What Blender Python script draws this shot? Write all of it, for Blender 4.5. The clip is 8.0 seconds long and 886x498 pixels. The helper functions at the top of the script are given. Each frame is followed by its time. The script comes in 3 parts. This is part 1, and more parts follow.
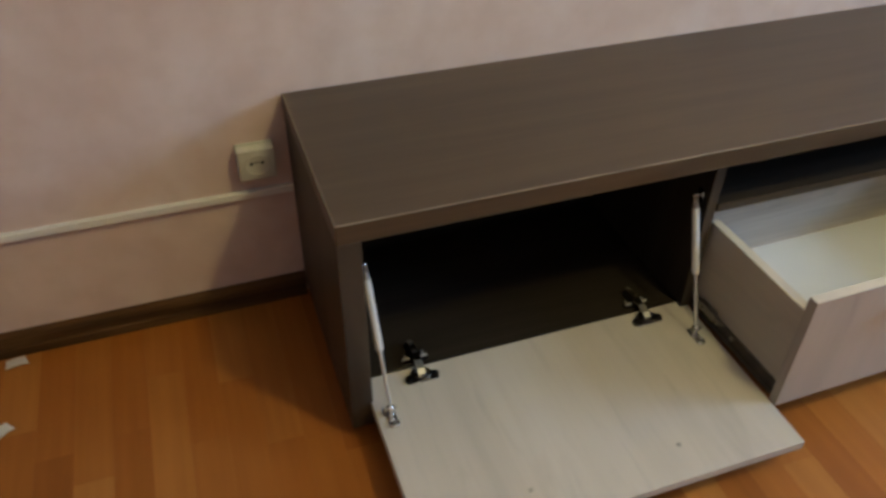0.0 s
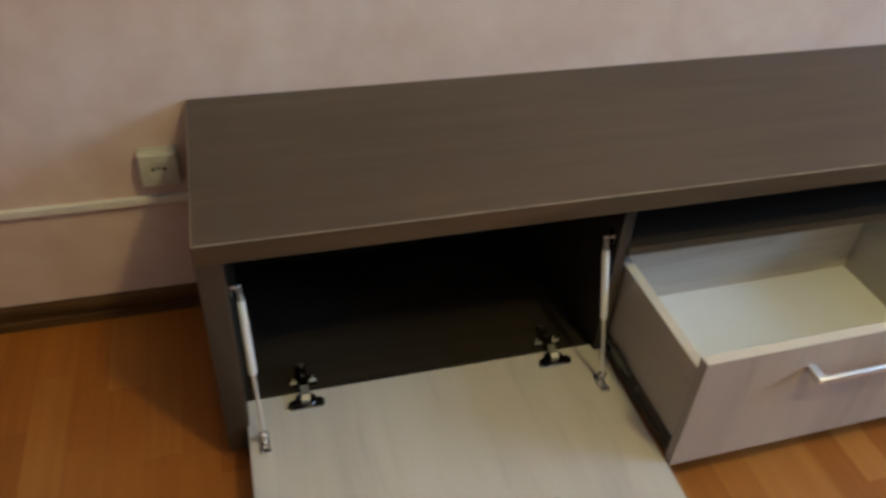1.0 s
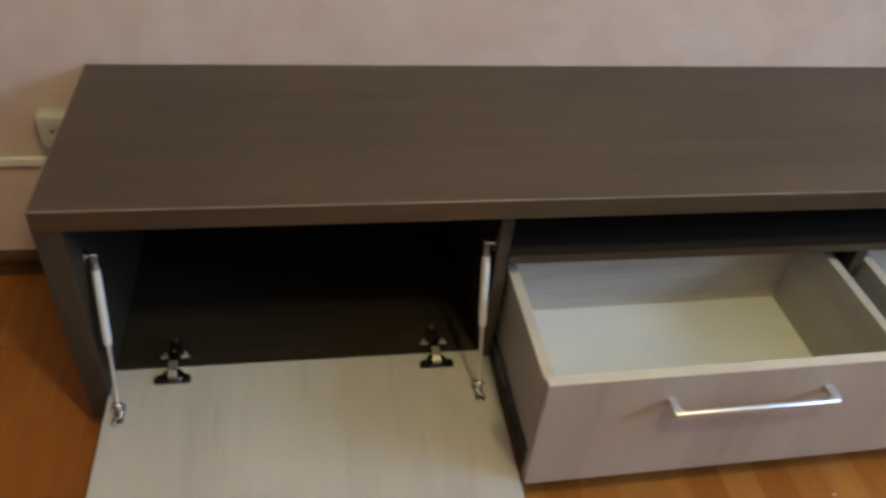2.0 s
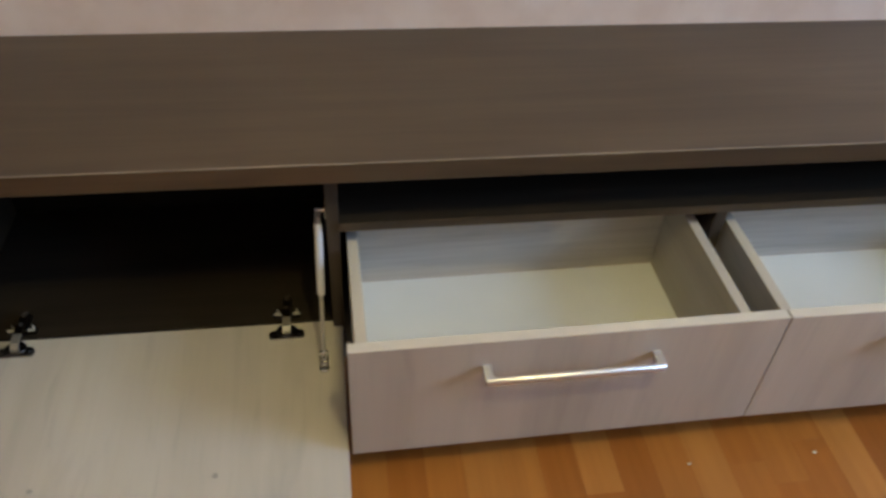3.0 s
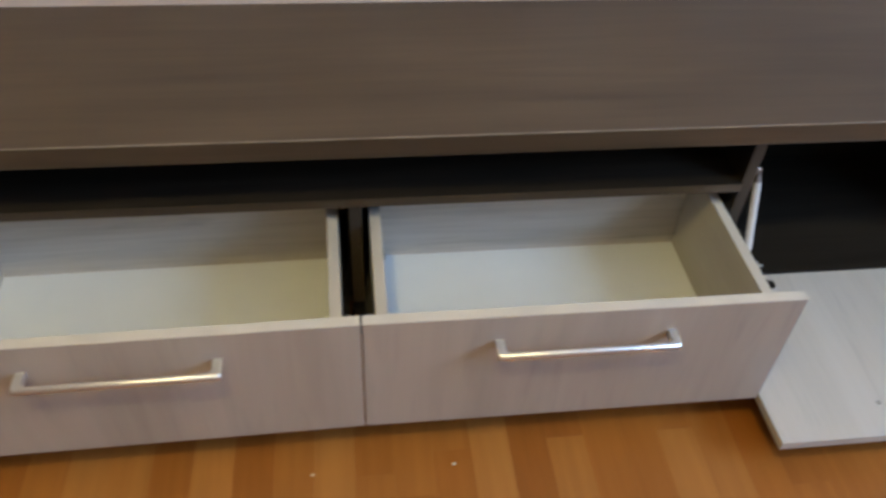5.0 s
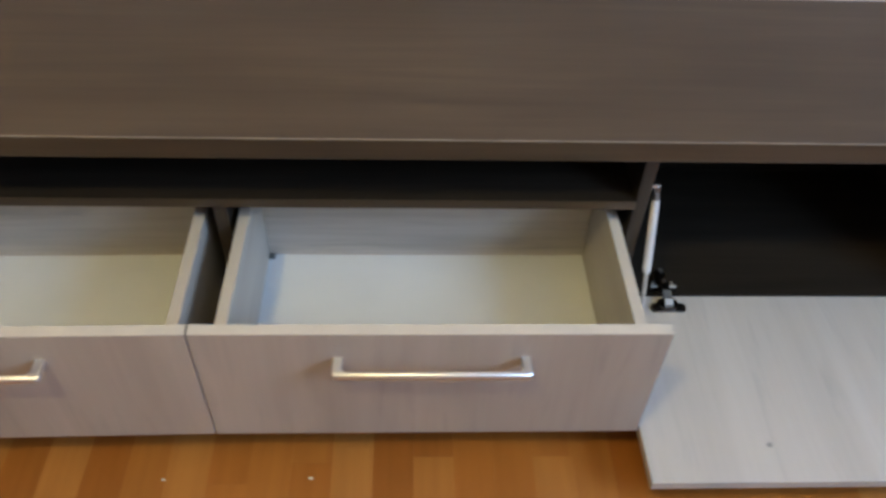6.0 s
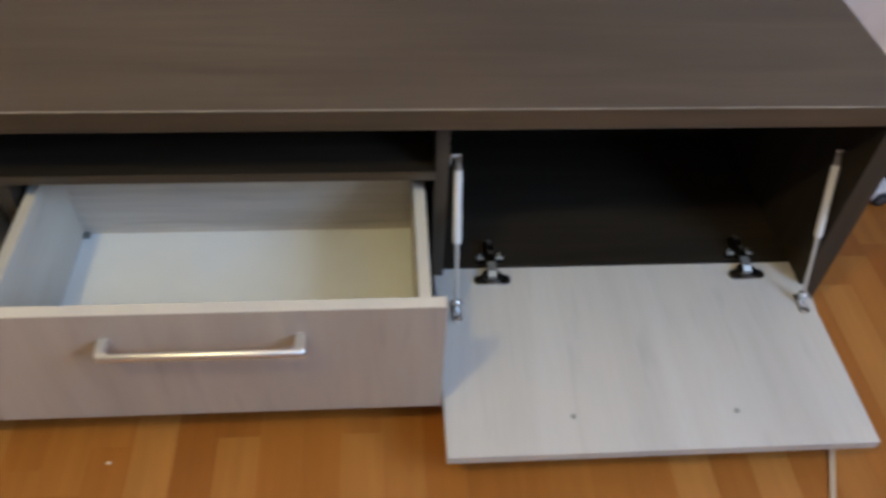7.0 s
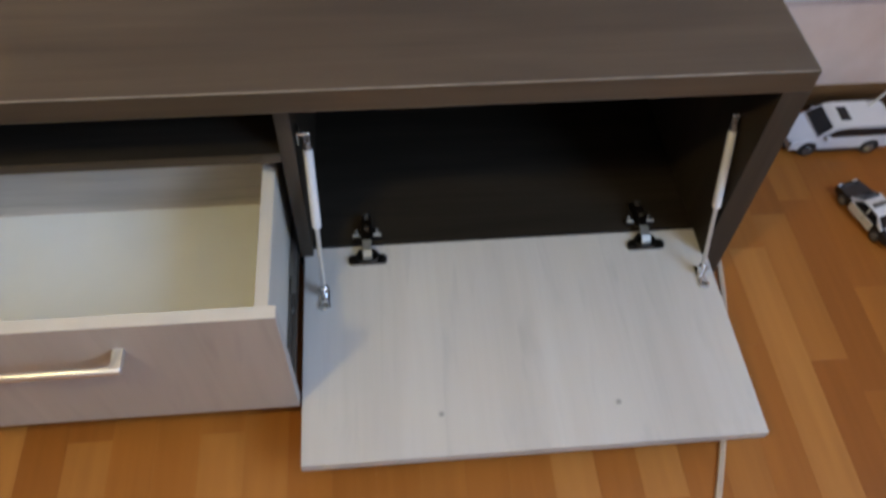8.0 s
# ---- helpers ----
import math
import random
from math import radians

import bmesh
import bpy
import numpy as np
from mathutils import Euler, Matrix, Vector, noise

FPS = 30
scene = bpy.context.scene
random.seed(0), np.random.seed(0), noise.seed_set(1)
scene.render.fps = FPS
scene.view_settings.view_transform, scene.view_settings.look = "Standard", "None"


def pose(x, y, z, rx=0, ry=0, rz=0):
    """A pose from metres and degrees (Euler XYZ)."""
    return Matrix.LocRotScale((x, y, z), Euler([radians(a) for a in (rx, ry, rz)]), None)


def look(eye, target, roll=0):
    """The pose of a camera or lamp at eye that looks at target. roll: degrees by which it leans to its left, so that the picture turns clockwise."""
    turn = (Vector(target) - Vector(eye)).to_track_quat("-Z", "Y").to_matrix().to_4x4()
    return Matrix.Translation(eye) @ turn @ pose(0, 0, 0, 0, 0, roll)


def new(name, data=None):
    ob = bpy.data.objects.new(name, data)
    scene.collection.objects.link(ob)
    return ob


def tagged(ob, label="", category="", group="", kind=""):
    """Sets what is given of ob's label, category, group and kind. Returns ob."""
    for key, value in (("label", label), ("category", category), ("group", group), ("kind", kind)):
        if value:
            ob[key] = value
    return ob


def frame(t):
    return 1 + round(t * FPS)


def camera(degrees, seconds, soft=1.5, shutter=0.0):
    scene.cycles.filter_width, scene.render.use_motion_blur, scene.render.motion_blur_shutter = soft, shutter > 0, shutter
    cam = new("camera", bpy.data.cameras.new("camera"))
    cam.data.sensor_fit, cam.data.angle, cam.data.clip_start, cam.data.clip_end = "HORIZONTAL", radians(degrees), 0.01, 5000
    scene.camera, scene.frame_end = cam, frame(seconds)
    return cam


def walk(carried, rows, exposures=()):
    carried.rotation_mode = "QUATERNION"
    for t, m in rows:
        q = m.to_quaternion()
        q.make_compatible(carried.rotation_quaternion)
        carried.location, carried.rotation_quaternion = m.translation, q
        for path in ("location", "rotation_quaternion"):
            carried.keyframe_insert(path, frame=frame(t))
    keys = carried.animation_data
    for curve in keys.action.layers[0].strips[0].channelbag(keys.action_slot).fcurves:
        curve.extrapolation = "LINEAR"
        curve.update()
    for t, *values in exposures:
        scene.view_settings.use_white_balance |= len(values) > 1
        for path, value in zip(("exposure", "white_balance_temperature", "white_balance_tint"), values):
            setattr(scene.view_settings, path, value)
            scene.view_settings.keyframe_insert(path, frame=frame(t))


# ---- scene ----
cam = camera(59.0, 8.0, soft=3.0, shutter=0.5)
PATH = [
    (0, (-0.132, -1.151, 1.016), (0.39, 0.314, -0.242), 0.7),
    (0.2, (-0.082, -1.154, 1.016), (0.414, 0.319, -0.242), 1.4),
    (0.5, (-0.028, -1.152, 1.019), (0.434, 0.32, -0.253), 2.3),
    (1, (0.076, -1.147, 1.023), (0.537, 0.337, -0.236), 3.6),
    (1.2, (0.116, -1.136, 1.022), (0.588, 0.365, -0.213), 5.1),
    (2.3, (0.437, -1.197, 1.037), (0.734, 0.284, -0.274), 5.9),
    (2.5, (0.498, -1.212, 1.038), (0.809, 0.277, -0.26), 5.6),
    (2.7, (0.554, -1.209, 1.036), (0.854, 0.259, -0.289), 4.0),
    (3, (0.626, -1.202, 1.02), (0.875, 0.263, -0.32), 3.4),
    (3.5, (0.751, -1.164, 1.023), (0.948, 0.266, -0.361), 3.3),
    (3.7, (0.805, -1.156, 1.029), (0.992, 0.284, -0.346), 3.1),
    (4, (0.899, -1.172, 1.026), (1.036, 0.306, -0.315), 2.9),
    (4.5, (1.048, -1.192, 1.021), (1.195, 0.255, -0.352), 3.5),
    (4.7, (1.125, -1.2, 1.02), (1.301, 0.237, -0.36), 3.7),
    (5, (1.204, -1.194, 1.012), (1.422, 0.235, -0.371), 3.3),
    (5.2, (1.257, -1.183, 1.008), (1.465, 0.248, -0.374), 3.5),
    (6.3, (1.548, -1.136, 1.013), (1.612, 0.242, -0.435), 2.8),
    (6.5, (1.606, -1.139, 1.012), (1.68, 0.225, -0.449), 3.5),
    (6.7, (1.651, -1.14, 1.007), (1.742, 0.21, -0.467), 3.1),
    (7, (1.713, -1.134, 0.998), (1.855, 0.218, -0.469), 3.3),
    (7.2, (1.762, -1.126, 0.994), (1.937, 0.214, -0.481), 3.6),
    (7.5, (1.811, -1.084, 0.988), (2.01, 0.206, -0.528), 4.5),
    (7.8, (1.875, -1.045, 0.982), (2.049, 0.222, -0.555), 3.3),
    (8, (1.9, -1.006, 0.993), (2.048, 0.167, -0.621), 2.7),
]
walk(cam, [(t, look(eye, target, roll)) for t, eye, target, roll in PATH],
     exposures=[(0.0, -0.07, 6350, 10), (1.2, -0.07, 6350, 10), (2.5, -0.09, 6400, 11), (3.5, -0.11, 6450, 11), (4.0, -0.09, 6250, 10), (5.0, -0.10, 6550, 12), (6.3, -0.10, 6650, 13), (7.0, -0.14, 6650, 13), (8.0, -0.19, 6750, 14)])

# ---------------------------------------------------------------- light
world = bpy.data.worlds.new("world")
scene.world = world
world.use_nodes = True
wn = world.node_tree.nodes
sky = wn.new("ShaderNodeTexSky")
sky.sky_type = "NISHITA"
sky.sun_disc = False
sky.sun_elevation = radians(30)
sky.sun_rotation = radians(250)
wn["Background"].inputs["Strength"].default_value = 0.1
world.node_tree.links.new(sky.outputs["Color"], wn["Background"].inputs["Color"])
scene.view_settings.exposure = 0.0


def area_lamp(name, m, sx, sy, watts, colour):
    data = bpy.data.lights.new(name, "AREA")
    data.shape, data.size, data.size_y, data.energy, data.color = "RECTANGLE", sx, sy, watts, colour
    ob = new(name, data)
    ob.matrix_world = m
    return ob


# daylight in the window's opening, and the warm ceiling lamp
area_lamp("window_daylight", look((3.38, -1.58, 1.64), (2.0, -1.58, 1.52)), 1.2, 1.0, 79, (0.43, 0.66, 1.0))
lamp_data = bpy.data.lights.new("ceiling_lamp_light", "POINT")
lamp_data.energy, lamp_data.color, lamp_data.shadow_soft_size = 59, (1.0, 0.83, 0.36), 0.09
lamp_light = new("ceiling_lamp_light", lamp_data)
lamp_light.location = (0.92, -1.42, 2.33)


# ---------------------------------------------------------------- materials
def material(name, rough=0.5, metal=0.0):
    m = bpy.data.materials.new(name)
    m.use_nodes = True
    b = m.node_tree.nodes["Principled BSDF"]
    b.inputs["Roughness"].default_value = rough
    b.inputs["Metallic"].default_value = metal
    return m, m.node_tree, b


def ramp(nt, src, stops):
    r = nt.nodes.new("ShaderNodeValToRGB")
    el = r.color_ramp.elements
    while len(el) < len(stops):
        el.new(0.5)
    for e, (p, c) in zip(el, stops):
        e.position, e.color = p, (*c, 1)
    nt.links.new(src, r.inputs["Fac"])
    return r.outputs["Color"]


def noise_tex(nt, scale, stretch=(1, 1, 1), detail=4, shift=None, rot=(0, 0, 0), warp=0.0):
    tc = nt.nodes.new("ShaderNodeTexCoord")
    mp = nt.nodes.new("ShaderNodeMapping")
    mp.inputs["Scale"].default_value = stretch
    mp.inputs["Rotation"].default_value = rot
    nt.links.new(tc.outputs["Object"], mp.inputs["Vector"])
    n = nt.nodes.new("ShaderNodeTexNoise")
    n.inputs["Scale"].default_value, n.inputs["Detail"].default_value = scale, detail
    n.inputs["Distortion"].default_value = warp
    if shift is not None:
        n.noise_dimensions = "4D"
        info = nt.nodes.new("ShaderNodeObjectInfo")
        mul = nt.nodes.new("ShaderNodeMath")
        mul.operation, mul.inputs[1].default_value = "MULTIPLY", shift
        nt.links.new(info.outputs["Random"], mul.inputs[0])
        nt.links.new(mul.outputs[0], n.inputs["W"])
    nt.links.new(mp.outputs["Vector"], n.inputs["Vector"])
    return n.outputs["Fac"]


def mix(nt, fac, a, b, mode="MIX"):
    m = nt.nodes.new("ShaderNodeMix")
    m.data_type, m.blend_type = "RGBA", mode
    for sock, v in ((m.inputs[0], fac), (m.inputs[6], a), (m.inputs[7], b)):
        if hasattr(v, "is_linked"):
            nt.links.new(v, sock)
        elif isinstance(v, tuple):
            sock.default_value = (*v, 1)
        else:
            sock.default_value = v
    return m.outputs[2]


def bump(nt, b, height, strength, dist=0.001):
    n = nt.nodes.new("ShaderNodeBump")
    n.inputs["Strength"].default_value, n.inputs["Distance"].default_value = strength, dist
    nt.links.new(height, n.inputs["Height"])
    nt.links.new(n.outputs["Normal"], b.inputs["Normal"])


def wood(name, along, dark, mid, light, rough, fine=0.5, shift=3.0, fleck=0.0, cloud=0.14, size=1.0):
    """Laminate with a wood print whose grain runs along the axis named."""
    m, nt, b = material(name, rough)

    def run(k):
        return {"x": (k, 1, 1), "y": (1, k, 1), "z": (1, 1, k)}[along]

    broad = noise_tex(nt, 15 / size, run(0.10), 3, shift, warp=1.1)
    thin = noise_tex(nt, 120, run(0.035), 3, shift, warp=0.5)
    blotch = noise_tex(nt, 5.0, run(0.35), 3, shift, warp=0.6)
    lines = noise_tex(nt, 34 / size, run(0.05), 2, shift, warp=1.6)
    c = ramp(nt, broad, [(0.32, dark), (0.5, mid), (0.68, light)])
    g = ramp(nt, thin, [(0.35, (0.62, 0.6, 0.58)), (0.62, (1, 1, 1))])
    c = mix(nt, fine, c, g, "MULTIPLY")
    bl = ramp(nt, blotch, [(0.33, (1 - cloud, 1 - 1.05 * cloud, 1 - 1.1 * cloud)), (0.66, (1, 1, 1))])
    c = mix(nt, 1.0, c, bl, "MULTIPLY")
    # a few separate darker veins
    v = ramp(nt, lines, [(0.0, (1, 1, 1)), (0.60, (1, 1, 1)), (0.67, (0.80, 0.79, 0.78)), (0.74, (1, 1, 1))])
    c = mix(nt, 0.15 + fine * 0.7, c, v, "MULTIPLY")
    if fleck:
        spot = noise_tex(nt, 48 / size, run(0.14), 5, shift, (0.05, 0.06, 0.07), 1.2)
        c = mix(nt, 1.0, c, ramp(nt, spot, [(0.56, (1, 1, 1)), (0.72, (1 - fleck, 1 - fleck, 1 - 0.9 * fleck))]), "MULTIPLY")
    nt.links.new(c, b.inputs["Base Color"])
    bump(nt, b, thin, 0.12, 0.0006)
    return m


def plain(name, colour, rough=0.5, metal=0.0, vary=0.12, scale=40, bumpy=0.05):
    m, nt, b = material(name, rough, metal)
    n = noise_tex(nt, scale, (1, 1, 1), 4)
    lo = tuple(c * (1 - vary) for c in colour)
    nt.links.new(ramp(nt, n, [(0.3, lo), (0.7, colour)]), b.inputs["Base Color"])
    if bumpy:
        bump(nt, b, n, bumpy, 0.0006)
    return m


WENGE_X = wood("wenge_laminate_lengthwise", "x", (0.053, 0.036, 0.021), (0.067, 0.046, 0.0275), (0.083, 0.058, 0.036), 0.33, 0.42, cloud=0.22)
WENGE_Z = wood("wenge_laminate_upright", "z", (0.041, 0.031, 0.021), (0.054, 0.041, 0.029), (0.073, 0.057, 0.041), 0.48)
# shade inside the open bays is put into these three darker tones
BACKING = plain("shaded_back_board", (0.011, 0.0095, 0.0065), 0.6, vary=0.3, scale=30)
WENGE_SHADE = wood("wenge_laminate_shaded", "x", (0.017, 0.013, 0.0092), (0.022, 0.017, 0.012), (0.030, 0.023, 0.016), 0.55, 0.5)
WENGE_SHADE_Z = wood("wenge_laminate_shaded_upright", "z", (0.024, 0.018, 0.012), (0.031, 0.024, 0.016), (0.041, 0.032, 0.022), 0.55, 0.4)
# bright line of light on the top's rounded edge, put into a paler colour
EDGE = plain("edge_highlight", (0.23, 0.19, 0.15), 0.4, vary=0.45, scale=14)
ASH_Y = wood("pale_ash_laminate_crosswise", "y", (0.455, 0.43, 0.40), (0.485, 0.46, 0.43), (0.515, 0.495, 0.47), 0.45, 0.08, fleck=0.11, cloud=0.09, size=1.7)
# same laminate as the flaps, coloured darker for how light meets upright fronts
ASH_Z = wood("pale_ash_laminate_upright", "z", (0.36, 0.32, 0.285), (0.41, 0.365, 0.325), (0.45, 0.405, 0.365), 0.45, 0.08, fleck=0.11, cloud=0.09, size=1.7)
ASH_X = wood("pale_ash_laminate_lengthwise", "x", (0.49, 0.44, 0.385), (0.56, 0.51, 0.455), (0.60, 0.56, 0.51), 0.5, 0.30, fleck=0.12)
ASH_IN = wood("pale_ash_drawer_lining", "y", (0.46, 0.415, 0.355), (0.49, 0.45, 0.39), (0.52, 0.485, 0.425), 0.5, 0.10, fleck=0.11, cloud=0.09, size=1.7)
ASH_EDGE = plain("pale_ash_edge_band", (0.53, 0.50, 0.45), 0.45, vary=0.08)
HDF = plain("white_hardboard", (0.645, 0.665, 0.68), 0.32, vary=0.04, scale=12, bumpy=0.02)
CHROME = plain("chrome", (0.72, 0.72, 0.72), 0.16, 1.0, 0.1)
BRUSHED = plain("satin_nickel", (0.76, 0.77, 0.79), 0.34, 0.88, 0.08, 90)
DARKMETAL = plain("dark_nickel", (0.10, 0.09, 0.08), 0.28, 1.0, 0.3)
PLATED = plain("bright_zinc_plating", (0.6, 0.6, 0.58), 0.35, 0.55, 0.08)
PAD = plain("grey_pad_plastic", (0.33, 0.32, 0.31), 0.5)
RUNNER = plain("browned_runner_steel", (0.13, 0.11, 0.09), 0.45, 0.6, 0.3)
NICKEL = plain("nickel_steel", (0.32, 0.31, 0.29), 0.5, 0.75, 0.15)
BLACK = plain("black_plastic", (0.02, 0.02, 0.02), 0.4)
GREYTUBE = plain("pale_grey_painted_steel", (0.62, 0.62, 0.63), 0.35, 0.0, 0.05)
ZINC = plain("zinc_plated_steel", (0.35, 0.34, 0.32), 0.35, 1.0, 0.2)
CABLE = plain("beige_cable_sheath", (0.50, 0.40, 0.30), 0.5)
WHITEPL = plain("white_plastic", (0.68, 0.69, 0.67), 0.35, vary=0.05)
SOCKETPL = plain("off_white_socket_plastic", (0.50, 0.515, 0.46), 0.4, vary=0.06)
PAPER = plain("white_paper", (0.8, 0.79, 0.77), 0.8)
CARWHITE = plain("white_toy_paint", (0.60, 0.60, 0.63), 0.25, vary=0.04)
CARBLACK = plain("black_toy_paint", (0.018, 0.017, 0.02), 0.22)
TOYGLASS = plain("black_toy_window", (0.012, 0.012, 0.014), 0.1)
TYRE = plain("black_rubber", (0.02, 0.02, 0.02), 0.7)
RIM = plain("silver_toy_rim", (0.2, 0.2, 0.2), 0.3, 0.8)
SKIRT = wood("dark_brown_skirting", "x", (0.028, 0.014, 0.004), (0.070, 0.034, 0.011), (0.125, 0.066, 0.024), 0.75)
# sheen; cut on the bay materials to deepen their painted shade
for m, level in ((WENGE_X, 0.65), (BACKING, 0.1), (WENGE_SHADE, 0.2), (WENGE_SHADE_Z, 0.2), (WENGE_Z, 0.35)):
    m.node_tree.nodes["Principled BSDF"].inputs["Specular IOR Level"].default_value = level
SKIRT.node_tree.nodes["Principled BSDF"].inputs["Specular IOR Level"].default_value = 0.2


def wall_paper():
    m, nt, b = material("pink_mottled_wallpaper", 0.85)
    big = noise_tex(nt, 4.5, (1, 1, 1), 5)
    mid = noise_tex(nt, 19, (1, 1, 1), 6)
    fine = noise_tex(nt, 260, (1, 1, 1), 3)
    c = ramp(nt, big, [(0.34, (0.565, 0.445, 0.40)), (0.5, (0.60, 0.49, 0.45)), (0.66, (0.64, 0.545, 0.515))])
    s = ramp(nt, mid, [(0.40, (0.925, 0.90, 0.88)), (0.58, (1, 1, 1))])
    c = mix(nt, 0.65, c, s, "MULTIPLY")
    nt.links.new(c, b.inputs["Base Color"])
    both = nt.nodes.new("ShaderNodeMath")
    both.operation = "ADD"
    nt.links.new(mid, both.inputs[0])
    nt.links.new(fine, both.inputs[1])
    bump(nt, b, both.outputs[0], 0.10, 0.002)
    return m


def laminate(name, island):
    m, nt, b = material(name, 0.45)
    b.inputs["Specular IOR Level"].default_value = 0.3
    if island:
        r = nt.nodes.new("ShaderNodeNewGeometry").outputs["Random Per Island"]
    else:
        r = nt.nodes.new("ShaderNodeObjectInfo").outputs["Random"]
    tone = ramp(nt, r, [(0.0, (0.262, 0.086, 0.013)), (0.35, (0.312, 0.109, 0.017)), (0.7, (0.335, 0.124, 0.022)), (1.0, (0.385, 0.163, 0.038))])
    grain = noise_tex(nt, 60, (1, 0.05, 1), 4, None if island else 9.0)
    g = ramp(nt, grain, [(0.3, (0.80, 0.76, 0.70)), (0.65, (1, 1, 1))])
    cloud = noise_tex(nt, 9, (1, 0.3, 1), 3, None if island else 9.0)
    k = ramp(nt, cloud, [(0.3, (0.88, 0.84, 0.78)), (0.7, (1, 1, 1))])
    c = mix(nt, 0.7, tone, g, "MULTIPLY")
    c = mix(nt, 0.8, c, k, "MULTIPLY")
    nt.links.new(c, b.inputs["Base Color"])
    bump(nt, b, grain, 0.05, 0.0004)
    return m


WALLPAPER = wall_paper()
FLOOR_NEAR = laminate("honey_laminate_strip", False)
FLOOR_REST = laminate("honey_laminate", True)
CEILING = plain("white_ceiling_paint", (0.78, 0.77, 0.75), 0.9)
UNDERLAY = plain("dark_floor_joint", (0.08, 0.035, 0.012), 0.8)
GLASS, gt, gb = material("window_glass", 0.02)
gb.inputs["Transmission Weight"].default_value = 1.0
GLOW, et, eb = material("lamp_glass", 0.4)
eb.inputs["Emission Color"].default_value = (1.0, 0.8, 0.55, 1)
eb.inputs["Emission Strength"].default_value = 4.0


# ---------------------------------------------------------------- mesh helpers
def part(name, bm, mats, parent=None, label="", smooth=False):
    me = bpy.data.meshes.new(name)
    bm.normal_update()
    bm.to_mesh(me)
    bm.free()
    for mt in (mats if isinstance(mats, (list, tuple)) else [mats]):
        me.materials.append(mt)
    if smooth:
        me.shade_smooth()
        me.set_sharp_from_angle(angle=radians(38))
    ob = new(name, me)
    if parent is not None:
        ob.parent = parent
    if label:
        tagged(ob, label)
    return ob


def box(bm, lo, hi, bevel=0.0, mat=0, segs=2):
    m = Matrix.LocRotScale([(a + b) / 2 for a, b in zip(lo, hi)], None, [b - a for a, b in zip(lo, hi)])
    vs = bmesh.ops.create_cube(bm, size=1, matrix=m)["verts"]
    fs = {f for v in vs for f in v.link_faces}
    for f in fs:
        f.material_index = mat
    if bevel:
        es = list({e for v in vs for e in v.link_edges})
        r = bmesh.ops.bevel(bm, geom=es, offset=bevel, segments=segs, affect="EDGES", profile=0.6)
        for f in r["faces"]:
            f.material_index = mat
    return vs


def boxed(lo, hi, bevel=0.0012):
    bm = bmesh.new()
    box(bm, lo, hi, bevel)
    return bm


def rod(bm, a, b, r0, r1=None, n=14, mat=0):
    a, b = Vector(a), Vector(b)
    r1 = r0 if r1 is None else r1
    q = (b - a).to_track_quat("Z", "Y").to_matrix().to_4x4()
    m = Matrix.Translation((a + b) / 2) @ q
    r = bmesh.ops.create_cone(bm, cap_ends=True, segments=n, radius1=r0, radius2=r1, depth=(b - a).length, matrix=m)
    for f in {f for v in r["verts"] for f in v.link_faces}:
        f.material_index = mat


def ball(bm, c, r, mat=0, scale=(1, 1, 1)):
    v = bmesh.ops.create_uvsphere(bm, u_segments=14, v_segments=9, radius=r, matrix=Matrix.LocRotScale(c, None, scale))["verts"]
    for f in {f for x in v for f in x.link_faces}:
        f.material_index = mat


def extrude_profile(bm, pts, axis, lo, hi, mat=0):
    """A prism: pts lie in the two other axes (in xyz order), drawn out along axis."""
    def place(p, d):
        c = list(p)
        c.insert("xyz".index(axis), d)
        return c
    a = [bm.verts.new(place(p, lo)) for p in pts]
    b = [bm.verts.new(place(p, hi)) for p in pts]
    n = len(pts)
    fs = [bm.faces.new(a), bm.faces.new(b)]
    for i in range(n):
        fs.append(bm.faces.new((a[i], a[(i + 1) % n], b[(i + 1) % n], b[i])))
    for f in fs:
        f.material_index = mat
    bmesh.ops.recalc_face_normals(bm, faces=fs)


def thing(name, at, label, category, group=""):
    ob = new(name)
    ob.empty_display_size = 0.05
    ob.location = at
    return tagged(ob, label, category, group)


# ---------------------------------------------------------------- room
X0, X1, Y0, YW, ZC = -3.30, 3.40, -3.60, 0.0, 2.55
WIN = (-2.23, -0.93, 1.12, 2.14)


def structure(name, bm, mat, label):
    return tagged(part(name, bm, mat), label, "", "", "structure")


structure("wall_north", boxed((X0 - 0.15, YW, -0.1), (X1 + 0.15, YW + 0.15, ZC), 0), WALLPAPER, "pale pink mottled wallpaper wall")
structure("wall_south", boxed((X0 - 0.15, Y0 - 0.15, -0.1), (X1 + 0.15, Y0, ZC), 0), WALLPAPER, "pale pink mottled wallpaper wall")
structure("wall_west", boxed((X0 - 0.15, Y0, -0.1), (X0, YW, ZC), 0), WALLPAPER, "pale pink mottled wallpaper wall")
bm = bmesh.new()
box(bm, (X1, Y0, -0.1), (X1 + 0.15, WIN[0], ZC))
box(bm, (X1, WIN[1], -0.1), (X1 + 0.15, YW, ZC))
box(bm, (X1, WIN[0], -0.1), (X1 + 0.15, WIN[1], WIN[2]))
box(bm, (X1, WIN[0], WIN[3]), (X1 + 0.15, WIN[1], ZC))
structure("wall_east", bm, WALLPAPER, "pale pink wall with a window opening")
structure("ceiling", boxed((X0 - 0.15, Y0 - 0.15, ZC), (X1 + 0.15, YW + 0.15, ZC + 0.1), 0), CEILING, "white painted ceiling")
structure("floor", boxed((X0, Y0, -0.1), (X1, YW, -0.009), 0), UNDERLAY, "honey-coloured strip laminate floor")
FLOOR = bpy.data.objects["floor"]

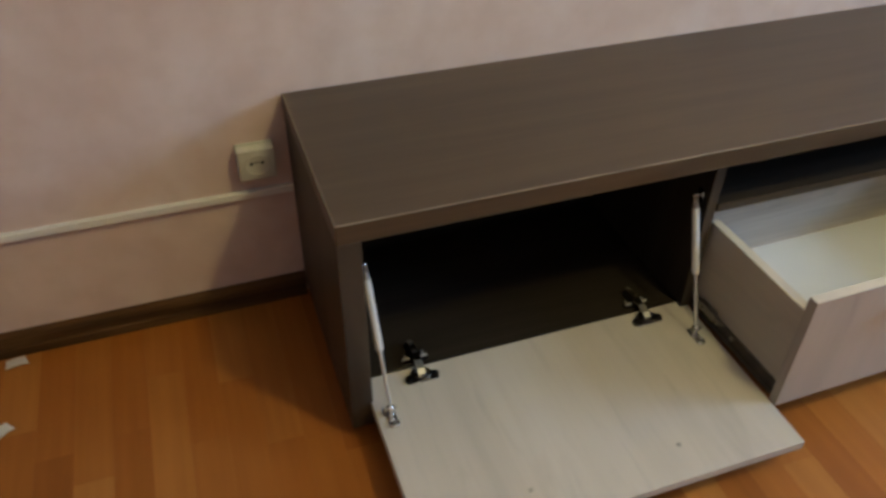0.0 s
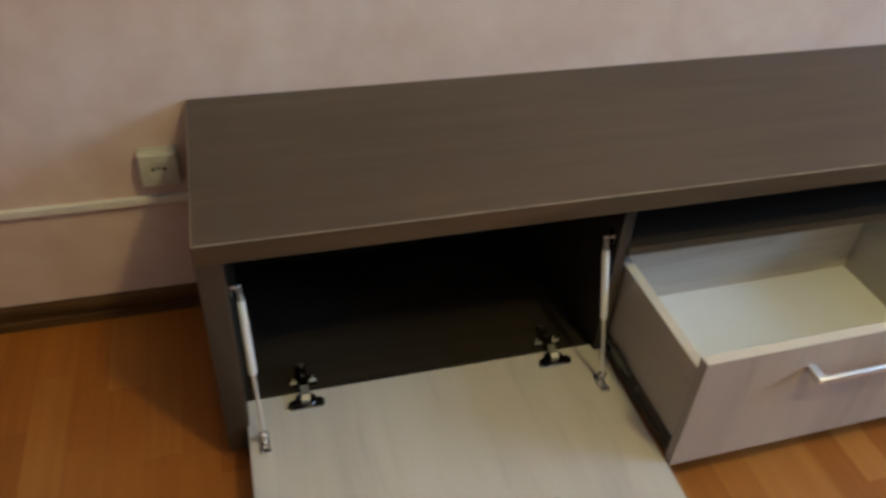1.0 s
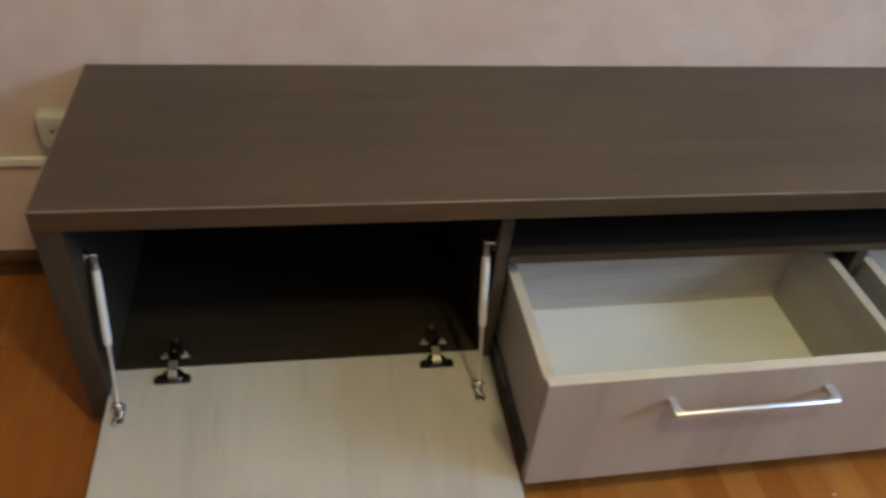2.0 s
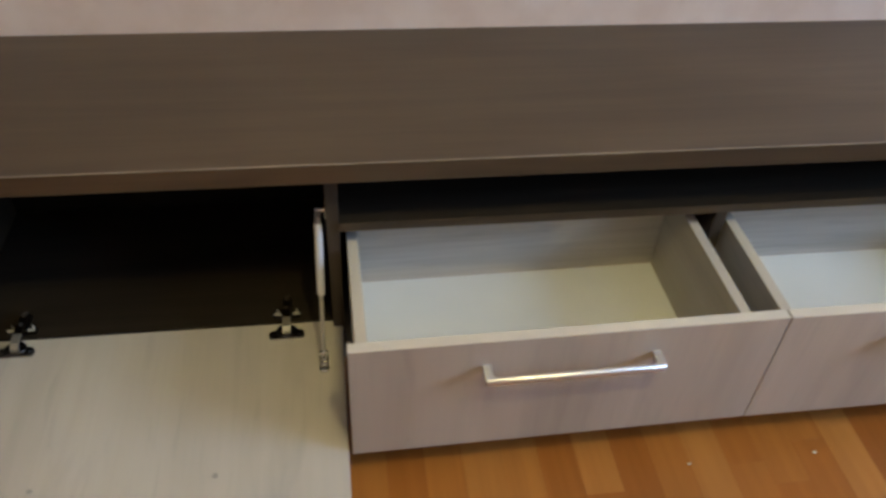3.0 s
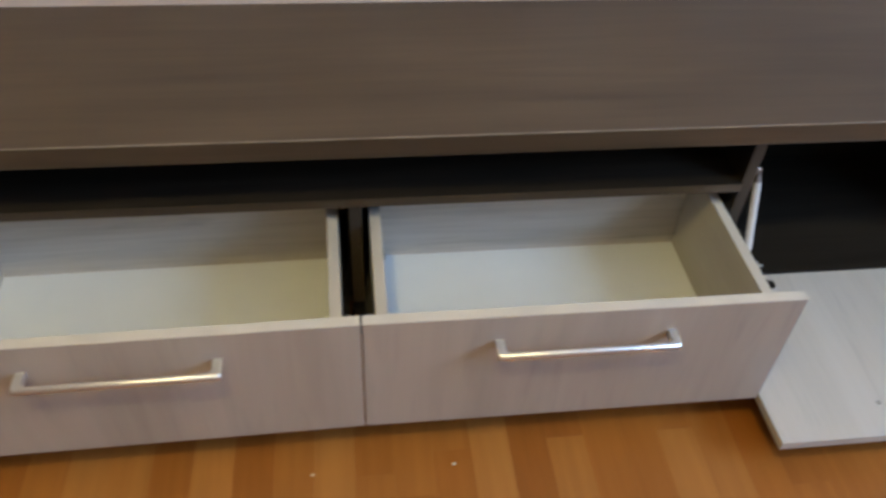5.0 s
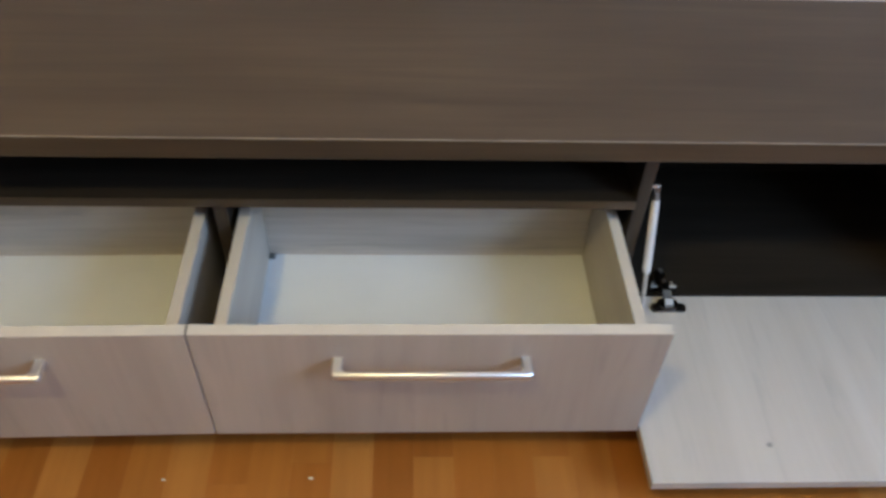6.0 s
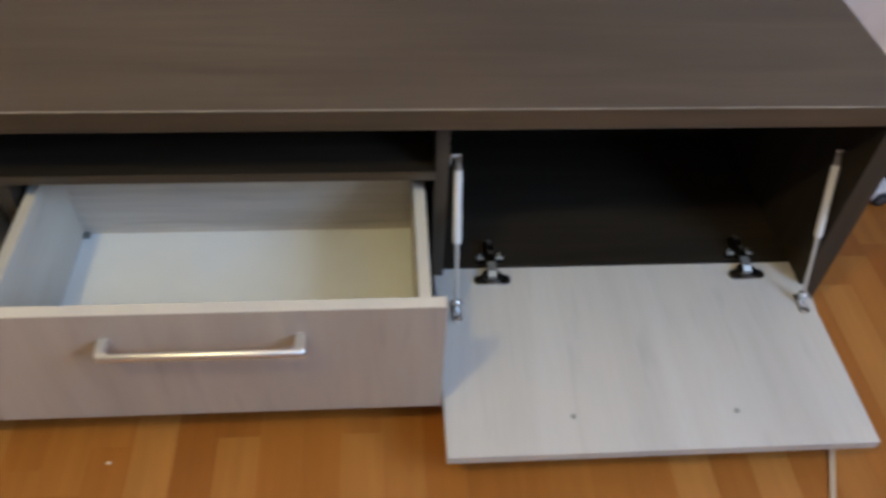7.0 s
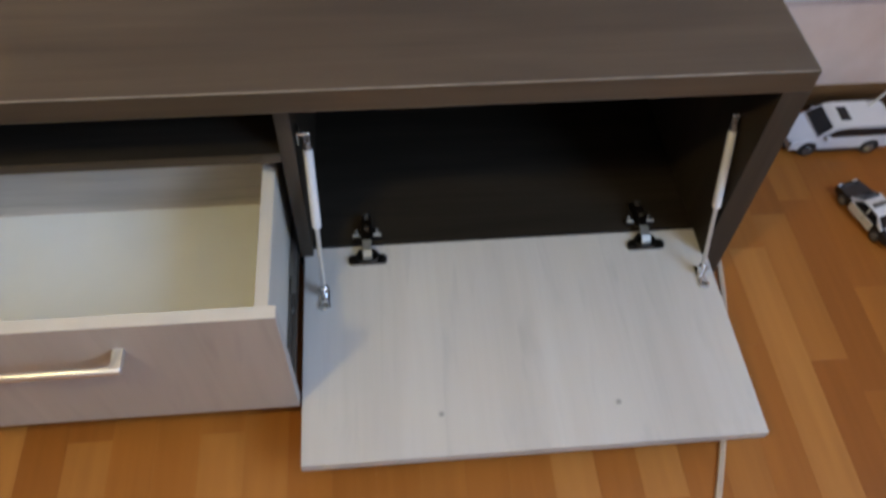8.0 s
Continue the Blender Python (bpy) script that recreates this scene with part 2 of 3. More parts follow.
bm = bmesh.new()
for a, b in (((WIN[0], WIN[2]), (WIN[0] + 0.06, WIN[3])), ((WIN[1] - 0.06, WIN[2]), (WIN[1], WIN[3])),
             ((WIN[0] + 0.06, WIN[2]), (WIN[1] - 0.06, WIN[2] + 0.06)), ((WIN[0] + 0.06, WIN[3] - 0.06), (WIN[1] - 0.06, WIN[3])),
             ((-1.61, WIN[2] + 0.06), (-1.55, WIN[3] - 0.06))):
    box(bm, (X1 + 0.06, a[0], a[1]), (X1 + 0.12, b[0], b[1]), 0.003)
window = structure("window_1", bm, WHITEPL, "white plastic window")
for a, b in ((WIN[0] + 0.06, -1.61), (-1.55, WIN[1] - 0.06)):
    sheet = part("pane", boxed((X1 + 0.085, a, WIN[2] + 0.06), (X1 + 0.095, b, WIN[3] - 0.06), 0), GLASS, window)
    sheet.visible_shadow = False

# skirting with a stepped profile: a flat foot, a groove and a rounded head
SK = [(0.0, 0.0), (-0.015, 0.0), (-0.015, 0.018), (-0.012, 0.020), (-0.012, 0.024), (-0.015, 0.025), (-0.015, 0.037), (-0.012, 0.044), (-0.007, 0.047), (0.0, 0.048)]
bm = bmesh.new()
extrude_profile(bm, SK, "x", X0, -0.001)
extrude_profile(bm, SK, "x", 2.397, X1)
structure("baseboard", bm, SKIRT, "dark brown glossy skirting board")


# ---------------------------------------------------------------- television stand
L, D, H = 2.396, 0.373, 0.42
SIDE = 0.034        # thickness of the side panels
FOOT = 0.022
ZB = 0.074          # top of the bottom panel
ZT = 0.388          # underside of the top panel
YF = -0.339         # front of the dividers
DIV = (0.611, 1.789)
MID = 1.204
stand = thing("tv_stand", (0, 0, 0), "long low dark wenge television stand with pale ash fronts standing open", "tv stand")


def top_panel():
    bm = bmesh.new()
    box(bm, (0, -D, ZT), (L, -0.001, H), 0.0018, 0, 2)
    bm.normal_update()
    # upper bevel faces carry the painted edge highlight
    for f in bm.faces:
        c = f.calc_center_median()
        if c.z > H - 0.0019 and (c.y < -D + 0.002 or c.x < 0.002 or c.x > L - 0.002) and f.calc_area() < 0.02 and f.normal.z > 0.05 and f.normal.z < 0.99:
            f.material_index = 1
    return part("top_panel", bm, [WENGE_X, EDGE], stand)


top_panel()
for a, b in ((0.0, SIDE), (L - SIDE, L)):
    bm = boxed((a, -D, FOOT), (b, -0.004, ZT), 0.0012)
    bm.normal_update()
    # the face towards the bay takes the tone darkened for shade
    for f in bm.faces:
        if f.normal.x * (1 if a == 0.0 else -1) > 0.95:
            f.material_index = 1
    part("side_panel", bm, [WENGE_Z, WENGE_SHADE_Z], stand)
# bottom and back panels are coloured dark for the shade in the bays
part("bottom_panel", boxed((SIDE, -0.322, ZB - 0.016), (L - SIDE, -0.006, ZB), 0.001), WENGE_SHADE, stand)
part("back_panel", boxed((SIDE, -0.006, ZB - 0.016), (L - SIDE, -0.002, ZT), 0), BACKING, stand, "brown back panel with the bay's shade in its colour")
for x in DIV:
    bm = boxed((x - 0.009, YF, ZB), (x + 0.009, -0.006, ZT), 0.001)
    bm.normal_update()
    # divider faces inside the bays get the same painted shade
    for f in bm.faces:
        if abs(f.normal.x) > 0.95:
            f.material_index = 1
    part("divider", bm, [WENGE_Z, WENGE_SHADE_Z], stand)
# shelf body toned dark for shade, its front edge left as outside
shelf = part("shelf", boxed((DIV[0] + 0.009, YF - 0.003, 0.279), (DIV[1] - 0.009, -0.006, 0.293), 0), WENGE_SHADE, stand)
part("edge_band", boxed((DIV[0] + 0.009, YF - 0.0045, 0.279), (DIV[1] - 0.009, YF - 0.003, 0.293), 0.0004), WENGE_X, shelf)
part("drawer_divider", boxed((MID - 0.009, YF, ZB), (MID + 0.009, -0.006, 0.279), 0.001), WENGE_Z, stand)
for x in (0.016, DIV[0], MID, DIV[1], L - 0.016):
    for y in (-0.33, -0.06):
        bm = bmesh.new()
        z = FOOT if x in (0.016, L - 0.016) else ZB - 0.016
        rod(bm, (x, y, 0), (x, y, z), 0.013, 0.012, 12)
        part("foot", bm, BLACK, stand)


def flap(x0, x1, hinges, dots):
    """A let-down front lying open, with two hinges and two bumper pads."""
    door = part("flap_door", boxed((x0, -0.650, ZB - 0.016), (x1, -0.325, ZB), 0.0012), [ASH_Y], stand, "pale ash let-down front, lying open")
    for x in hinges:
        hinge(x, door)
    for x in dots:
        bm = bmesh.new()
        n = 16
        prof = [(0.0036, 0.0), (0.0034, 0.0012), (0.0028, 0.0016), (0.0020, 0.0012), (0.0018, 0.0002)]
        rings = [[bm.verts.new((x + r * math.cos(2 * math.pi * i / n), -0.595 + r * math.sin(2 * math.pi * i / n), ZB + q)) for i in range(n)] for r, q in prof]
        for a, b in zip(rings, rings[1:]):
            for i in range(n):
                bm.faces.new((a[i], a[(i + 1) % n], b[(i + 1) % n], b[i]))
        bm.faces.new(rings[-1])
        bmesh.ops.recalc_face_normals(bm, faces=bm.faces[:])
        part("bumper", bm, PAD, door, "small grey ring-shaped pad")
    return door


def hinge(x, door):
    """Cup hinge, standing open: dark cup on the front, bright bent arm, mounting plate with wings inside."""
    z = ZB
    bm = bmesh.new()
    # flange with rounded ends and a screw at each of them
    outline = []
    for s, a0 in ((1, -90), (-1, 90)):
        for k in range(7):
            a = radians(a0 + 30 * k)
            outline.append((x + s * 0.0208 + 0.0068 * math.cos(a), -0.3520 + 0.0085 * math.sin(a)))
    extrude_profile(bm, outline, "z", z, z + 0.0046)
    for s in (-0.0205, 0.0205):
        rod(bm, (x + s, -0.3520, z + 0.0046), (x + s, -0.3520, z + 0.0060), 0.0040, 0.0032, 14)
    rod(bm, (x - 0.024, -0.3604, z + 0.0018), (x + 0.024, -0.3604, z + 0.0018), 0.0009, 0.0009, 8, 1)
    part("hinge_cup", bm, [DARKMETAL, CHROME], door, "dark nickel hinge cup", True)
    bm = bmesh.new()
    # round cup behind the flange: raised rim, sunk floor
    n = 26
    prof = [(0.0165, 0.0), (0.0165, 0.0062), (0.0150, 0.0078), (0.0132, 0.0070), (0.0120, 0.0020)]
    rings = [[bm.verts.new((x + r * math.cos(2 * math.pi * i / n), -0.3465 + 0.86 * r * math.sin(2 * math.pi * i / n), z + h)) for i in range(n)] for r, h in prof]
    for a, b in zip(rings, rings[1:]):
        for i in range(n):
            bm.faces.new((a[i], a[(i + 1) % n], b[(i + 1) % n], b[i]))
    bm.faces.new(rings[-1])
    bmesh.ops.recalc_face_normals(bm, faces=bm.faces[:])
    part("cup_rim", bm, DARKMETAL, door, "dark round cup", True)
    bm = bmesh.new()
    # bent arm: rises out of the cup, then runs level into the carcass
    arm = [(-0.3540, z + 0.0020), (-0.3515, z + 0.0095), (-0.3440, z + 0.0150), (-0.3260, z + 0.0165), (-0.3260, z + 0.0135), (-0.3420, z + 0.0120), (-0.3480, z + 0.0075), (-0.3495, z + 0.0020)]
    extrude_profile(bm, arm, "x", x - 0.0064, x + 0.0064)
    part("hinge_arm", bm, NICKEL, door, "bright hinge arm")
    bm = bmesh.new()
    extrude_profile(bm, [(-0.326, z + 0.0125), (-0.326, z + 0.0165), (-0.284, z + 0.0155), (-0.278, z + 0.011), (-0.278, z + 0.008)], "x", x - 0.0058, x + 0.0058)
    part("hinge_link", bm, DARKMETAL, door, "dark hinge link")
    bm = bmesh.new()
    rod(bm, (x, -0.306, z + 0.0150), (x, -0.306, z + 0.0178), 0.0034, 0.0030, 14)
    part("hinge_screw", bm, RUNNER, door, "dull adjusting screw", True)
    bm = bmesh.new()
    rod(bm, (x, -0.286, z + 0.0145), (x, -0.286, z + 0.0170), 0.0036, 0.0030, 14)
    rod(bm, (x - 0.0030, -0.2785, z + 0.0125), (x + 0.0030, -0.2785, z + 0.0125), 0.0022, 0.0022, 10)
    part("hinge_clip", bm, RUNNER, door, "dull release clip", True)
    bm = bmesh.new()
    box(bm, (x - 0.0072, -0.318, z), (x + 0.0072, -0.276, z + 0.0085), 0.0015)
    extrude_profile(bm, [(x - 0.0215, -0.314), (x + 0.0215, -0.314), (x + 0.0215, -0.302), (x + 0.0090, -0.297), (x - 0.0090, -0.297), (x - 0.0215, -0.302)], "z", z, z + 0.0032)
    part("hinge_mount", bm, DARKMETAL, door, "dark hinge mounting plate", True)
    for s in (-1, 1):
        bm = bmesh.new()
        # wing of the plate, turned up towards the room, and its screw
        a, b = sorted((x + s * 0.0095, x + s * 0.0205))
        extrude_profile(bm, [(-0.3135, z + 0.0070), (-0.3128, z + 0.0092), (-0.3100, z + 0.0098), (-0.3092, z + 0.0075)], "x", a, b)
        rod(bm, (x + s * 0.0150, -0.303, z + 0.0030), (x + s * 0.0150, -0.303, z + 0.0092), 0.0018, 0.0016, 12)
        part("hinge_wing", bm, PLATED, door, "bright plated wing", True)


def gas_strut(xt, xb, side):
    """A gas spring from the panel beside the bay (side: -1 or 1) down to the open front."""
    a, b = Vector((xt, -0.320, 0.302)), Vector((xb, -0.406, ZB + 0.015))
    way = (b - a).normalized()
    p = [a + way * s for s in (0.0, 0.020, 0.130)]
    bm = bmesh.new()
    rod(bm, p[1], p[2], 0.0060, 0.0060, 18)
    rod(bm, p[2], p[2] + way * 0.003, 0.0060, 0.0045, 18)
    strut = part("gas_strut", bm, GREYTUBE, stand, "pale grey gas spring", True)
    bm = bmesh.new()
    rod(bm, p[2], b, 0.0030, 0.0030, 12)
    part("piston_rod", bm, PLATED, strut, "thin bright piston rod", True)
    bm = bmesh.new()
    # clevis: two cheeks on the tube's end and a pin through them to the panel
    rod(bm, p[1] - way * 0.010, p[1], 0.0044, 0.0056, 14, 0)
    for e in (-0.0024, 0.0024):
        rod(bm, a + Vector((e, 0, 0)) - way * 0.002, a + Vector((e, 0, 0)) + way * 0.013, 0.0021, 0.0021, 10, 0)
        ball(bm, a + Vector((e, 0, 0)) - way * 0.001, 0.0036, 1, (0.75, 1, 1))
    wallx = xt + side * 0.0105
    rod(bm, a, (wallx, a.y, a.z), 0.0030, 0.0030, 12, 1)
    box(bm, (wallx - 0.001, a.y - 0.008, a.z - 0.011), (wallx + 0.001, a.y + 0.008, a.z + 0.011), 0.0006, 1)
    part("upper_joint", bm, [ZINC, CHROME], strut, "chrome fork joint", True)
    bm = bmesh.new()
    ball(bm, b, 0.0070, 0)
    rod(bm, b, (b.x, b.y, ZB + 0.002), 0.004, 0.005, 12, 0)
    rod(bm, (b.x - 0.0085, b.y - 0.002, b.z + 0.002), (b.x + 0.0085, b.y - 0.002, b.z + 0.002), 0.0026, 0.0026, 12, 1)
    box(bm, (b.x - 0.0070, b.y - 0.014, ZB), (b.x + 0.0070, b.y + 0.012, ZB + 0.0025), 0.001, 0)
    # ring-shaped end of the plate
    ring, n, m = (b.x, b.y - 0.019, ZB + 0.0022), 20, 8
    g = []
    for e in range(n):
        u = 2 * math.pi * e / n
        g.append([bm.verts.new((ring[0] + math.cos(u) * (0.0062 + 0.0022 * math.cos(2 * math.pi * w / m)), ring[1] + math.sin(u) * (0.0062 + 0.0022 * math.cos(2 * math.pi * w / m)), ring[2] + 0.0022 * math.sin(2 * math.pi * w / m))) for w in range(m)])
    for e in range(n):
        for w in range(m):
            bm.faces.new((g[e][w], g[(e + 1) % n][w], g[(e + 1) % n][(w + 1) % m], g[e][(w + 1) % m]))
    rod(bm, (ring[0], ring[1], ZB), (ring[0], ring[1], ZB + 0.0012), 0.0045, 0.0045, 14, 1)
    bmesh.ops.recalc_face_normals(bm, faces=bm.faces[:])
    part("lower_joint", bm, [CHROME, ZINC], strut, "chrome bracket with a ball joint", True)


flap(0.031, 0.617, (0.121, 0.528), (0.200, 0.437))
flap(1.785, 2.369, (1.875, 2.282), (1.960, 2.188))
gas_strut(0.046, 0.053, -1)
gas_strut(0.590, 0.586, 1)
gas_strut(1.812, 1.814, -1)
gas_strut(2.353, 2.349, 1)


def drawer(x0, x1, yf, b0, b1, clip):
    """A drawer pulled out: front with a bar handle, box with a white bottom, runners on both sides."""
    yb = -0.234
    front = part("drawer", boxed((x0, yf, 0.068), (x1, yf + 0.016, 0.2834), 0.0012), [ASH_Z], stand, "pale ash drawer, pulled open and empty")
    # the upper edge band, a little paler than the face
    part("edge_band", boxed((x0 + 0.0005, yf + 0.0004, 0.2834), (x1 - 0.0005, yf + 0.0156, 0.2840), 0), ASH_EDGE, front)
    zlo, zhi = 0.074, 0.247
    for x in (b0, b1 - 0.016):
        part("drawer_side", boxed((x, yf + 0.016, zlo), (x + 0.016, yb, zhi), 0.001), ASH_IN, front)
    part("drawer_back", boxed((b0 + 0.016, yb - 0.016, zlo), (b1 - 0.016, yb, zhi), 0.001), ASH_X, front)
    part("drawer_bottom", boxed((b0 + 0.016, yf + 0.016, 0.086), (b1 - 0.016, yb - 0.016, 0.090), 0), HDF, front, "smooth white hardboard bottom")
    for x, s in ((b0, -1), (b1, 1)):
        bm = bmesh.new()
        # inner runner on the box and the channel it slides in
        xa, xb = sorted((x, x + s * 0.004))
        box(bm, (xa, yf + 0.020, 0.079), (xb, yb, 0.098), 0.0008)
        xa, xb = sorted((x + s * 0.004, x + s * 0.0105))
        box(bm, (xa, yf + 0.020, 0.0755), (xb, yb + 0.17, 0.084), 0.0008, 0)
        box(bm, (xa, yf + 0.150, 0.098), (xb, yb + 0.17, 0.103), 0.0008, 1)
        for y in (-0.40, -0.44):
            rod(bm, (x + s * 0.004, y, 0.091), (x + s * 0.007, y, 0.091), 0.0045, 0.0045, 12, 1)
        xa, xb = sorted((x + s * 0.001, x + s * 0.009))
        box(bm, (xa, -0.392, 0.086), (xb, -0.352, 0.105), 0.0015, 1)
        rod(bm, (x + s * 0.009, -0.362, 0.096), (x + s * 0.0105, -0.362, 0.096), 0.003, 0.003, 10, 0)
        part("runner", bm, [RUNNER, ZINC], front, "dark metal drawer runner")
    if clip:
        bm = bmesh.new()
        box(bm, (b0 + 0.016, yb - 0.027, 0.090), (b0 + 0.026, yb - 0.016, 0.094), 0.001)
        rod(bm, (b0 + 0.021, yb - 0.022, 0.094), (b0 + 0.021, yb - 0.022, 0.097), 0.003, 0.002, 10)
        part("corner_clip", bm, ZINC, front, "small metal corner clip")
    handle((x0 + x1) / 2, yf, 0.2365, front)
    return front


def handle(xc, yf, z, front):
    """Square-section bow handle: two legs and a bar with tight outer corners and filleted inner ones."""
    bm = bmesh.new()
    half, leg, out, bar, fil = 0.1200, 0.0110, 0.0285, 0.0066, 0.0075
    h = 0.0043
    outer = [(-half, 0.0), (-half, -out + 0.002), (-half + 0.002, -out)]
    inner = [(-half + leg, 0.0)]
    for q in range(6):
        a = math.pi / 2 * q / 5
        inner.append((-half + leg + fil * (1 - math.cos(a)), -(out - bar - fil) - fil * math.sin(a)))
    shape = outer + [(-p, q) for p, q in outer[::-1]] + [(-p, q) for p, q in inner] + inner[::-1]
    extrude_profile(bm, [(xc + p, yf + q) for p, q in shape], "z", z - h, z + h)
    # broad rounding along the front of the top, crisp edges elsewhere
    def rim(top, front):
        zz = z + h if top else z - h
        return [e for e in bm.edges if all(abs(v.co.z - zz) < 1e-6 for v in e.verts) and max(v.co.y for v in e.verts) < yf - 0.0005
                and (max(v.co.y for v in e.verts) < yf - out + 0.0025) == front]
    bmesh.ops.bevel(bm, geom=rim(True, False), offset=0.0010, segments=2, affect="EDGES", profile=0.5)
    bmesh.ops.bevel(bm, geom=rim(True, True), offset=0.0048, segments=6, affect="EDGES", profile=0.5)
    bmesh.ops.bevel(bm, geom=rim(False, True), offset=0.0012, segments=2, affect="EDGES", profile=0.5)
    part("handle", bm, BRUSHED, front, "satin silver metal bow handle", True)


# the first one stands a little askew on its runners
skew = drawer(0.622, 1.2035, -0.568, 0.633, 1.181, False)
pivot = Matrix.Translation((1.2035, -0.568, 0.0))
skew.matrix_world = pivot @ Matrix.Rotation(radians(0.8), 4, "Z") @ pivot.inverted()
drawer(1.2055, 1.7820, -0.568, 1.224, 1.767, True)

# ---------------------------------------------------------------- on the wall
for a, b in ((X0, -0.001), (L + 0.001, X1)):
    tagged(part("cable_duct", boxed((a, YW - 0.010, 0.2365), (b, YW, 0.2505), 0.0016), WHITEPL), "thin white plastic cable duct fixed along the wall", "cable duct", "cable ducts")


def wall_socket(x, z):
    t = thing("wall_socket", (x, YW, z), "off-white surface-mounted mains socket on the pink wall", "socket")
    t.scale = (0.93, 0.9, 0.88)
    bm = bmesh.new()
    extrude_profile(bm, [(-0.0315, -0.0335), (0.0315, -0.0335), (0.0335, -0.0315), (0.0335, 0.0315), (0.0315, 0.0335), (-0.0315, 0.0335), (-0.0335, 0.0315), (-0.0335, -0.0315)], "y", -0.006, 0.0)
    part("back_box", bm, SOCKETPL, t)
    bm = bmesh.new()
    box(bm, (-0.033, -0.029, -0.033), (0.033, -0.0065, 0.033), 0.004, 0, 3)
    part("cover", bm, SOCKETPL, t, "", True)
    bm = bmesh.new()
    # round well: ring, floor and the two pin holes
    n = 28
    rr = [(0.0225, -0.0292), (0.0205, -0.0305), (0.0190, -0.0295), (0.0180, -0.0292)]
    rings = [[bm.verts.new((r * math.cos(2 * math.pi * i / n), y, r * math.sin(2 * math.pi * i / n))) for i in range(n)] for r, y in rr]
    for a, b in zip(rings, rings[1:]):
        for i in range(n):
            bm.faces.new((a[i], a[(i + 1) % n], b[(i + 1) % n], b[i]))
    bm.faces.new(rings[-1])
    bmesh.ops.recalc_face_normals(bm, faces=bm.faces[:])
    part("well", bm, SOCKETPL, t, "", True)
    for s in (-1, 1):
        bm = bmesh.new()
        rod(bm, (s * 0.0095, -0.0288, 0.004), (s * 0.0095, -0.0299, 0.004), 0.0032, 0.0032, 14)
        part("pin_hole", bm, BLACK, t)
    bm = bmesh.new()
    box(bm, (-0.004, -0.0299, 0.003), (0.004, -0.0288, 0.009), 0.0008)
    part("earth_clip", bm, ZINC, t)
    return t


wall_socket(-0.057, 0.311)

# ---------------------------------------------------------------- on the floor


def paper_scrap(x, y, turn, w, d, label):
    bm = bmesh.new()
    n = 5
    g = [[bm.verts.new((w * (i / n - 0.5) * (1 - 0.2 * j / n), d * (j / n - 0.5), 0.002 + 0.006 * (j / n) ** 2 + 0.002 * math.sin(3 * i / n))) for j in range(n + 1)] for i in range(n + 1)]
    for i in range(n):
        for j in range(n):
            bm.faces.new((g[i][j], g[i + 1][j], g[i + 1][j + 1], g[i][j + 1]))
    bmesh.ops.solidify(bm, geom=bm.faces[:], thickness=0.0012)
    ob = part("paper_scrap", bm, PAPER)
    ob.matrix_world = pose(x, y, 0.0006, 0, 0, turn)
    return tagged(ob, label, "paper", "paper scraps on the floor")


paper_scrap(-0.514, -0.036, 8, 0.038, 0.014, "small folded scrap of white paper on the floor")
paper_scrap(-0.524, -0.186, 38, 0.030, 0.016, "torn corner of white paper on the floor")


def crumb(x, y, r):
    bm = bmesh.new()
    bmesh.ops.create_icosphere(bm, subdivisions=1, radius=r, matrix=Matrix.LocRotScale((0, 0, r * 0.4), None, (1.3, 0.8, 0.5)))
    ob = part("crumb", bm, ASH_EDGE)
    ob.location = (x, y, 0)
    return tagged(ob, "tiny white crumb of debris on the floor", "debris", "crumbs on the floor")


crumb(1.329, -0.599, 0.003)
crumb(1.126, -0.599, 0.0026)


def floor_cable():
    """Flat twin cable: a grooved profile swept along a gently curving line on the floor."""
    bm = bmesh.new()
    prof = [(-0.0042, 0.0), (0.0042, 0.0), (0.0042, 0.003), (0.003, 0.005), (0.0005, 0.005), (0.0, 0.0036), (-0.0005, 0.005), (-0.003, 0.005), (-0.0042, 0.003)]
    rings = []
    for k in range(33):
        u = k / 32
        y = -0.12 - 1.0 * u
        x = 2.411 + 0.02 * math.sin(3.1 * u) - 0.40 * max(0.0, u - 0.20) ** 1.25
        rings.append((x, y))
    loops = []
    for k, (x, y) in enumerate(rings):
        a, b = rings[max(k - 1, 0)], rings[min(k + 1, 32)]
        d = Vector((b[0] - a[0], b[1] - a[1])).normalized()
        loops.append([bm.verts.new((x - d.y * p, y + d.x * p, q)) for p, q in prof])
    n = len(prof)
    for a, b in zip(loops, loops[1:]):
        for i in range(n):
            bm.faces.new((a[i], a[(i + 1) % n], b[(i + 1) % n], b[i]))
    bm.faces.new(loops[0])
    bm.faces.new(loops[-1])
    bmesh.ops.recalc_face_normals(bm, faces=bm.faces[:])
    ob = part("cable", bm, CABLE)
    return tagged(ob, "thin flat beige cable lying across the wooden floor", "cable")


floor_cable()


def loft(bm, sections, mat=0):
    """Closed skin through cross-sections with equal numbers of points."""
    rings = [[bm.verts.new(p) for p in s] for s in sections]
    n = len(rings[0])
    fs = []
    for a, b in zip(rings, rings[1:]):
        for i in range(n):
            fs.append(bm.faces.new((a[i], a[(i + 1) % n], b[(i + 1) % n], b[i])))
    fs += [bm.faces.new(rings[0]), bm.faces.new(rings[-1])]
    for f in fs:
        f.material_index = mat
    bmesh.ops.recalc_face_normals(bm, faces=fs)


